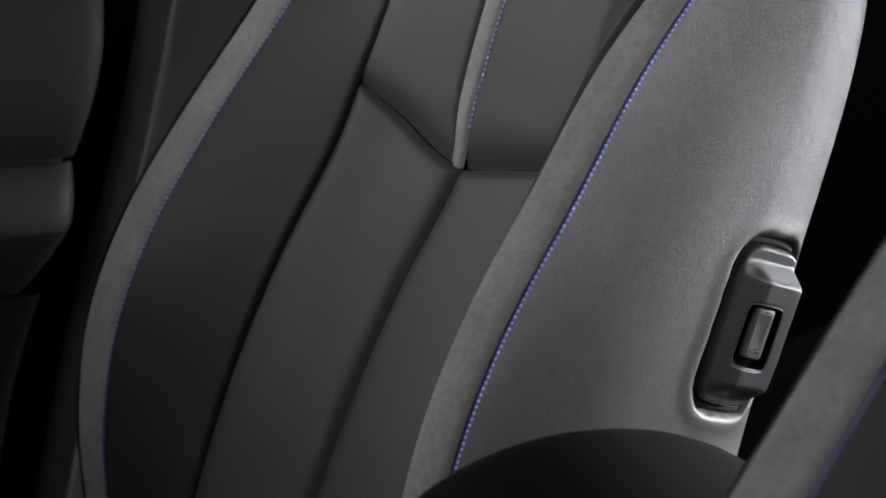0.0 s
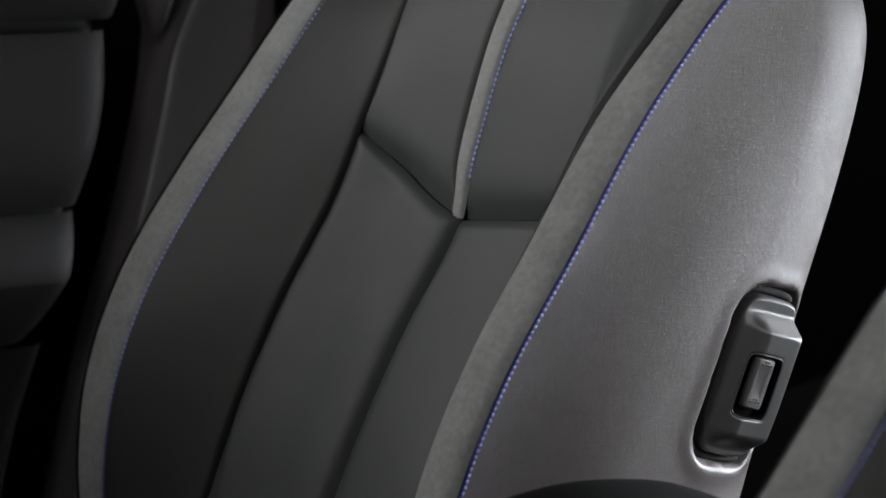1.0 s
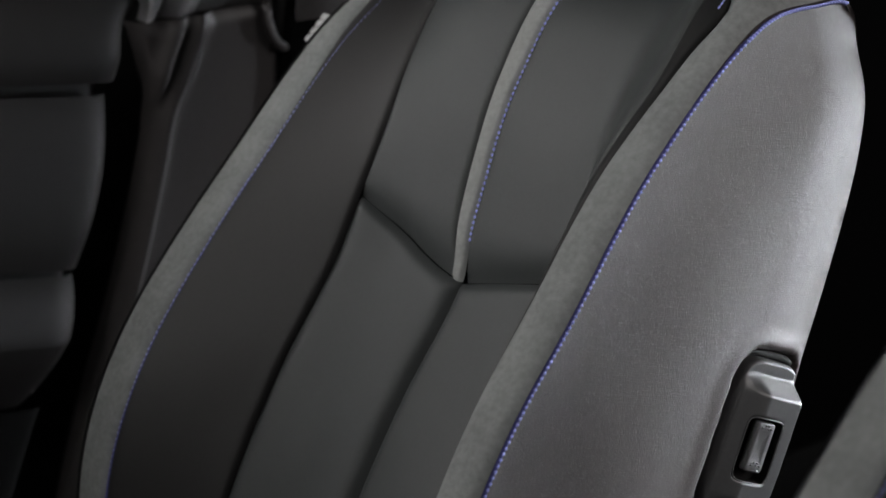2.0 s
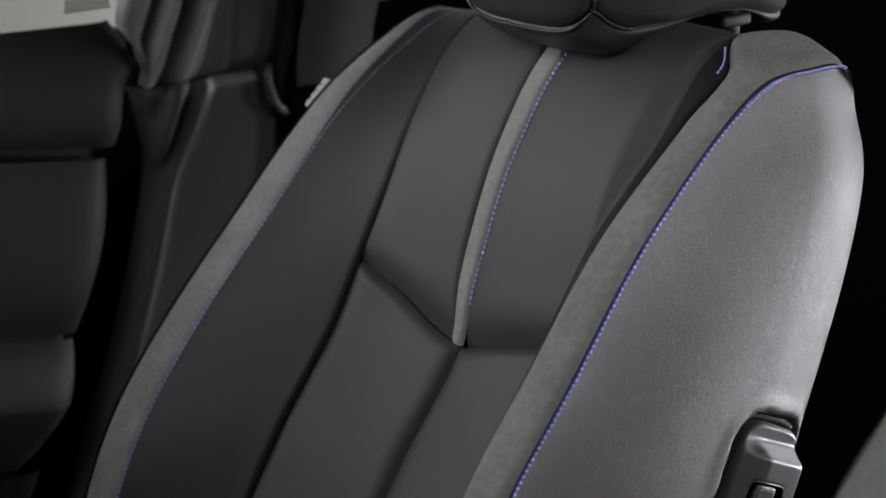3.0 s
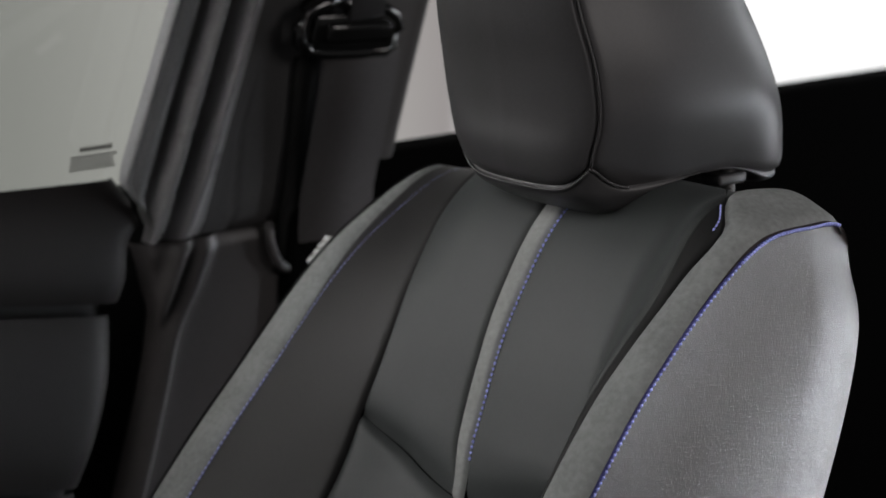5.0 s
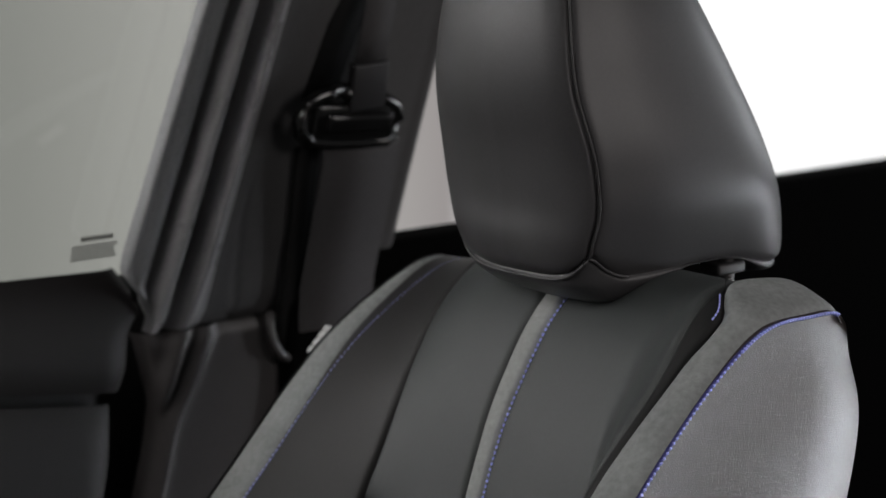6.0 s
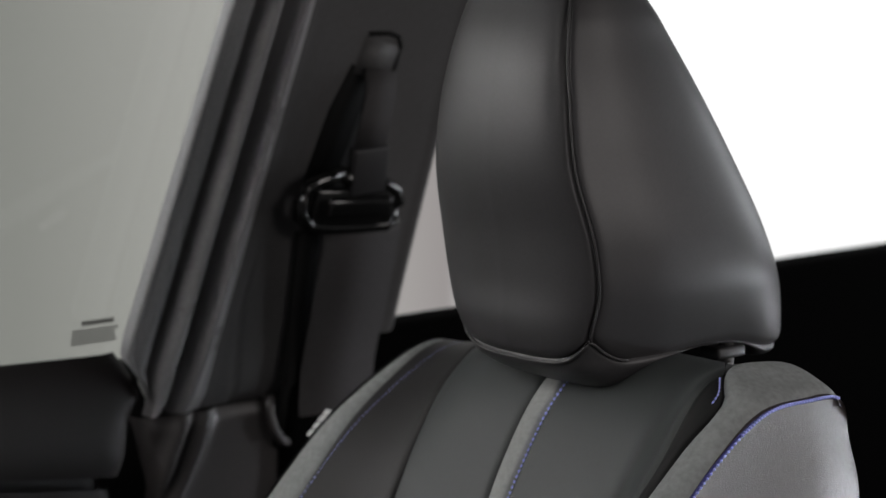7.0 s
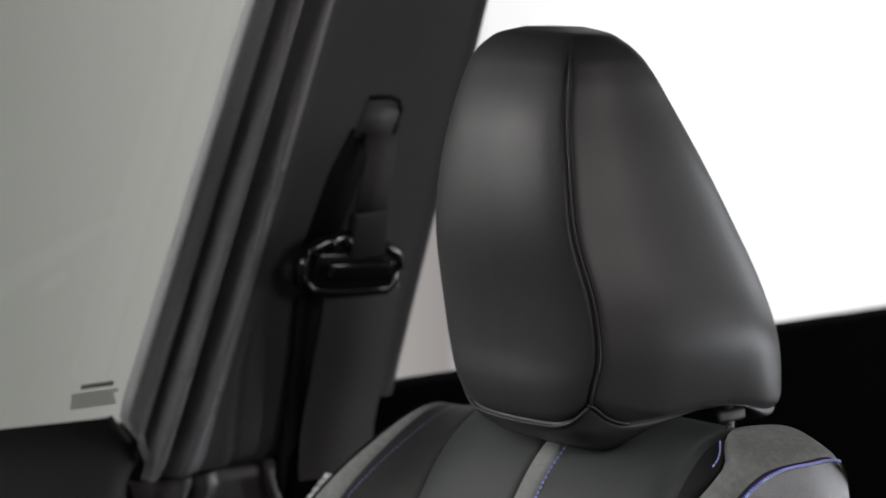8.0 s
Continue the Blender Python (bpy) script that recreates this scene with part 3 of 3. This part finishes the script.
# lower trim: two ridges that run down and forward from the joint
y_left = lambda z: spline((0.03, 0.40, 0.46, 0.53, 0.60, 0.64, 0.667, 0.7136, 0.758), (-0.115, -0.016, 0.005, 0.026, 0.044, 0.0525, 0.0545, 0.0480, 0.036), z)
ridge_a = lambda z: spline((0.60, 0.679, 0.7115, 0.749, 0.76), (0.040, 0.0540, 0.0650, 0.0820, 0.088), z)
ridge_b = lambda z: spline((0.03, 0.40, 0.462, 0.518, 0.602, 0.6575, 0.7066, 0.745, 0.76), (-0.10, -0.004, 0.0170, 0.0340, 0.0555, 0.0690, 0.0925, 0.1080, 0.114), z)
s, z = np.meshgrid(np.concatenate([np.linspace(0, 0.35, 110), np.linspace(0.35, 1, 41)[1:]]), np.linspace(0.03, 0.752, 90))
y = y_left(z) - 0.004 + (0.336 + (0.752 - z) * 0.12 - y_left(z) + 0.004) * s
x = inward(0.752) + 0.05 * (z - 0.752) - 0.022 * np.exp(-(y - y_left(z) + 0.004) / 0.003) - 0.005 * np.exp((z - 0.752) / 0.003)
x = x + 0.012 * np.exp(-(((y - ridge_a(z)) / 0.009) ** 2)) * ease((z - 0.655) / 0.05) + 0.010 * np.exp(-(((y - ridge_b(z)) / 0.008) ** 2))
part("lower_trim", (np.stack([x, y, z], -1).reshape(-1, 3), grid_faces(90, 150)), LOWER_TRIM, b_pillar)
part("height_adjuster", ribbon([on_pillar(0.247, 1.085, -0.007), on_pillar(0.256, 1.120, -0.007)], (0, 1, 0), 0.046, 0.004), COVER, b_pillar)
part("slot", tube([on_pillar(y, z, -0.007) for y, z in ((0.236, 1.128), (0.262, 1.128), (0.274, 1.124), (0.279, 1.114), (0.277, 1.098), (0.268, 1.060))], 0.0032, 8), RUBBER, b_pillar)
part("slot", ribbon([on_pillar(0.205, 0.975, -0.008), on_pillar(0.222, 1.05, -0.008), on_pillar(0.240, 1.092, -0.008)], (0, 1, 0), 0.040, 0.005), RUBBER, b_pillar)
part("belt_hook", tube([(-0.488, 0.183, 0.757), (-0.486, 0.183, 0.738), (-0.484, 0.187, 0.721), (-0.484, 0.195, 0.709), (-0.487, 0.208, 0.704)], 0.0050, 10), LOWER_TRIM, b_pillar)
part("belt_slot", ribbon([on_pillar(0.200, 0.93, -0.002), on_pillar(0.208, 0.84, -0.002), (-0.487, 0.207, 0.755), (-0.492, 0.205, 0.70)], (0, 1, 0), 0.024, 0.008), RUBBER, b_pillar)

door = tagged(new("passenger_door"), "black closed passenger door panel with padded top", "car door", kind="structure")


def door_panel(name, z0, z1, x0, x1, bulge, mat, y_front=-1.0):
    q, s = np.meshgrid(np.linspace(0, 1, 40), np.linspace(0, 1, 60))
    z = z0 + (z1 - z0) * q
    yb = spline((0.05, 0.28, 0.371, 0.446, 0.519, 0.606, 0.69, 0.72, 0.768, 0.776, 0.79, 0.822), (-0.16, -0.120, -0.088, -0.062, -0.040, -0.011, 0.006, 0.014, 0.028, 0.036, 0.033, 0.017), z)
    y = y_front + (yb - y_front) * s ** 0.5
    x = x0 + (x1 - x0) * q + bulge * (1 - np.abs(2 * q - 1) ** 2.5) - 0.012 * np.exp((y - yb) / 0.008)
    # the seams climb towards the front
    z = z - np.interp(z, (0.3, 0.52, 0.70, 0.82), (0.15, 0.18, 0.14, 0.035)) * np.clip(y, -0.4, 0.05)
    part(name, (np.stack([x, y, z], -1).reshape(-1, 3), grid_faces(60, 40)), mat, door)


door_panel("top_pad", 0.701, 0.820, -0.488, -0.508, 0.012, DOOR_SKIN)
door_panel("seam_recess", 0.680, 0.706, -0.520, -0.520, 0.0, TRIM_DARK)
door_panel("mid_panel", 0.511, 0.686, -0.492, -0.500, 0.012, DOOR_SKIN)
door_panel("seam_recess", 0.496, 0.516, -0.512, -0.512, 0.0, TRIM_DARK)
door_panel("armrest_top", 0.440, 0.504, -0.474, -0.496, 0.006, DOOR_SKIN)
door_panel("armrest_underside", 0.36, 0.442, -0.530, -0.475, 0.006, DOOR_SKIN)
# near-black carpet colour carries the shade below the armrest
door_panel("shaded_lower_panel", 0.05, 0.37, -0.52, -0.495, 0.0, CARPET)

v = np.linspace(-0.60, -0.12, 40)
part("blue_stitching", stitches(np.column_stack([np.full(40, -0.5090), v, 0.374 - 0.16 * v - 0.022]), 0.0052, 0.004, 0.0008), THREAD, door, "blue contrast stitching", kind="stuff")

rear_door = tagged(new("rear_door"), "black rear door panel below the window", "car door", kind="structure")
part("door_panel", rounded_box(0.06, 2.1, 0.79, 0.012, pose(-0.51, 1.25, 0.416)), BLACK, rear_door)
part("body_shell", rounded_box(0.04, 0.80, 0.78, 0.01, pose(-0.60, 0.10, 0.40)), RUBBER, rear_door)

window_1 = tagged(new("window_1"), "lightly tinted front door glass with a small printed mark", "window", kind="structure")
q = [(-0.535, -1.0, 0.80), (-0.535, 0.08, 0.80), (-0.36, 0.20, 1.40), (-0.36, -1.0, 1.40)]
q = q + [(x - 0.004, y, z - 0.001) for x, y, z in q]
pane = part("pane", (q, [(0, 1, 2, 3), (7, 6, 5, 4), (0, 4, 5, 1), (1, 5, 6, 2), (2, 6, 7, 3), (3, 7, 4, 0)]), GLASS, window_1, smooth=False)
pane.visible_shadow = False
marks = []
for row in range(5):
    y0, width, thick = (-0.017, 0.035, 0.0050) if row == 0 else (-0.026, 0.048, 0.0028)
    z = 0.851 if row == 0 else 0.8475 - 0.0042 * row
    at = y0
    while at < y0 + width:
        step = random.uniform(0.002, 0.006)
        marks.append(rounded_box(0.0006, step * 0.9, thick, 0.0002, pose(-0.5180 + 0.2917 * (z - 0.852), at + step / 2, z, 0, 16, 0), 1))
        at += step
part("printed_mark", join(*marks), PRINT, window_1, "small grey printed glass mark")

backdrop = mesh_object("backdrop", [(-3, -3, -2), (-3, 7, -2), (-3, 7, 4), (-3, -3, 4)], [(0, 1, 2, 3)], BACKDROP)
tagged(backdrop, "pale studio wall beyond the windows, its lighting put in as glow", "backdrop", kind="structure")
floor = mesh_object("floor", rounded_box(2.0, 3.6, 0.04, 0.005, pose(0.4, 0.4, -0.02))[0], rounded_box(2.0, 3.6, 0.04, 0.005)[1], CARPET, False)
tagged(floor, "black carpeted car floor", "floor", kind="structure")
ceiling = mesh_object("ceiling", *rounded_box(1.7, 2.6, 0.05, 0.01, pose(0.4, 0.6, 1.62)), CARPET, False)
tagged(ceiling, "dark headliner of the car roof", "ceiling", kind="structure")

# ---- seat belt ----
seat_belt = tagged(new("seat_belt"), "black seat belt webbing through a gloss black guide ring", "seat belt")
part("webbing", ribbon([on_pillar(0.251, 0.937, 0.018), on_pillar(0.252, 0.922, 0.022), on_pillar(0.256, 0.86, 0.018), on_pillar(0.260, 0.78, 0.012), (-0.486, 0.264, 0.70), (-0.490, 0.268, 0.5)], (0, 1, 0), 0.095, 0.002), WEBBING, seat_belt)
part("strap", ribbon([on_pillar(0.252, 1.092, 0.002), on_pillar(0.249, 1.070, 0.013), on_pillar(0.245, 1.045, 0.018), on_pillar(0.244, 1.015, 0.018)], (0, 1, 0), 0.037, 0.003), WEBBING, seat_belt)
part("sleeve", rounded_box(0.012, 0.044, 0.050, 0.003, Matrix.Translation(on_pillar(0.246, 0.992, 0.018)) @ pose(0, 0, 0, 4, 16, 0)), TRIM, seat_belt)
ring = [(0.228, 0.988), (0.206, 0.983), (0.190, 0.975), (0.182, 0.961), (0.185, 0.946), (0.196, 0.936), (0.220, 0.932), (0.260, 0.929), (0.294, 0.928), (0.305, 0.935), (0.307, 0.950), (0.301, 0.963), (0.284, 0.972), (0.262, 0.975), (0.240, 0.978), (0.228, 0.988)]
part("guide_ring", tube([on_pillar(y - 0.011, z + 0.003, 0.016) for y, z in ring], 0.0075, 12), GLOSS, seat_belt)
part("ring_bar", rounded_box(0.018, 0.080, 0.020, 0.004, Matrix.Translation(on_pillar(0.240, 0.956, 0.020)) @ pose(0, 0, 0, -3, 16, 0)), GLOSS, seat_belt)
part("ring_plate", rounded_box(0.010, 0.104, 0.044, 0.0035, Matrix.Translation(on_pillar(0.238, 0.953, 0.017)) @ pose(0, 0, 0, -3, 16, 0)), GLOSS, seat_belt)

# ---- centre armrest and driver seat ----
armrest = tagged(new("centre_armrest"), "black leather centre armrest lid with blue stitching, between the seats", "armrest")
p, q = np.meshgrid(np.linspace(0, 1, 40), np.linspace(-1, 1, 30), indexing="ij")
ly = -0.42 + 0.48 * p
lz = 0.012 + spline((0.0, 0.15, 0.28, 0.38, 0.50, 0.66, 0.77, 0.95, 1.0), (0.43, 0.505, 0.548, 0.560, 0.560, 0.543, 0.522, 0.455, 0.42), p)
lz = lz - 0.05 * np.abs(q) ** 5 - 0.020 * ease((q + 0.6) / 1.4)
lid = np.stack([0.375 + 0.085 * q, ly, lz], -1)
part("lid", (np.concatenate([lid.reshape(-1, 3), lid.reshape(-1, 3) * (0.98, 1, 0) + (0.0075, 0, 0.40)]), grid_faces(40, 30) + [tuple(1200 + i for i in f) for f in grid_faces(40, 30)] + [(i * 30, i * 30 + 30, 1230 + i * 30, 1200 + i * 30) for i in range(39)] + [(i * 30 + 29, i * 30 + 59, 1259 + i * 30, 1229 + i * 30) for i in range(39)]), ARM, armrest)
part("blue_stitching", stitches(np.stack([np.full(30, 0.424), np.linspace(-0.15, -0.06, 30), np.interp(np.linspace(-0.15, -0.06, 30), ly[:, 23], lz[:, 23]) + 0.0005], -1), 0.0050, 0.0040, 0.0009), THREAD, armrest, "blue contrast stitching", kind="stuff")
part("console_body", rounded_box(0.18, 0.8, 0.40, 0.02, pose(0.375, -0.16, 0.20)), TRIM_DARK, armrest)

driver_seat = tagged(new("driver_seat"), "dark leather driver seat with grey suede bands, beside the console", "car seat")
build_seat_back(driver_seat, -0.276)
seat_cushion(driver_seat)
driver_seat.location = (0.819, -0.17, 0.0)
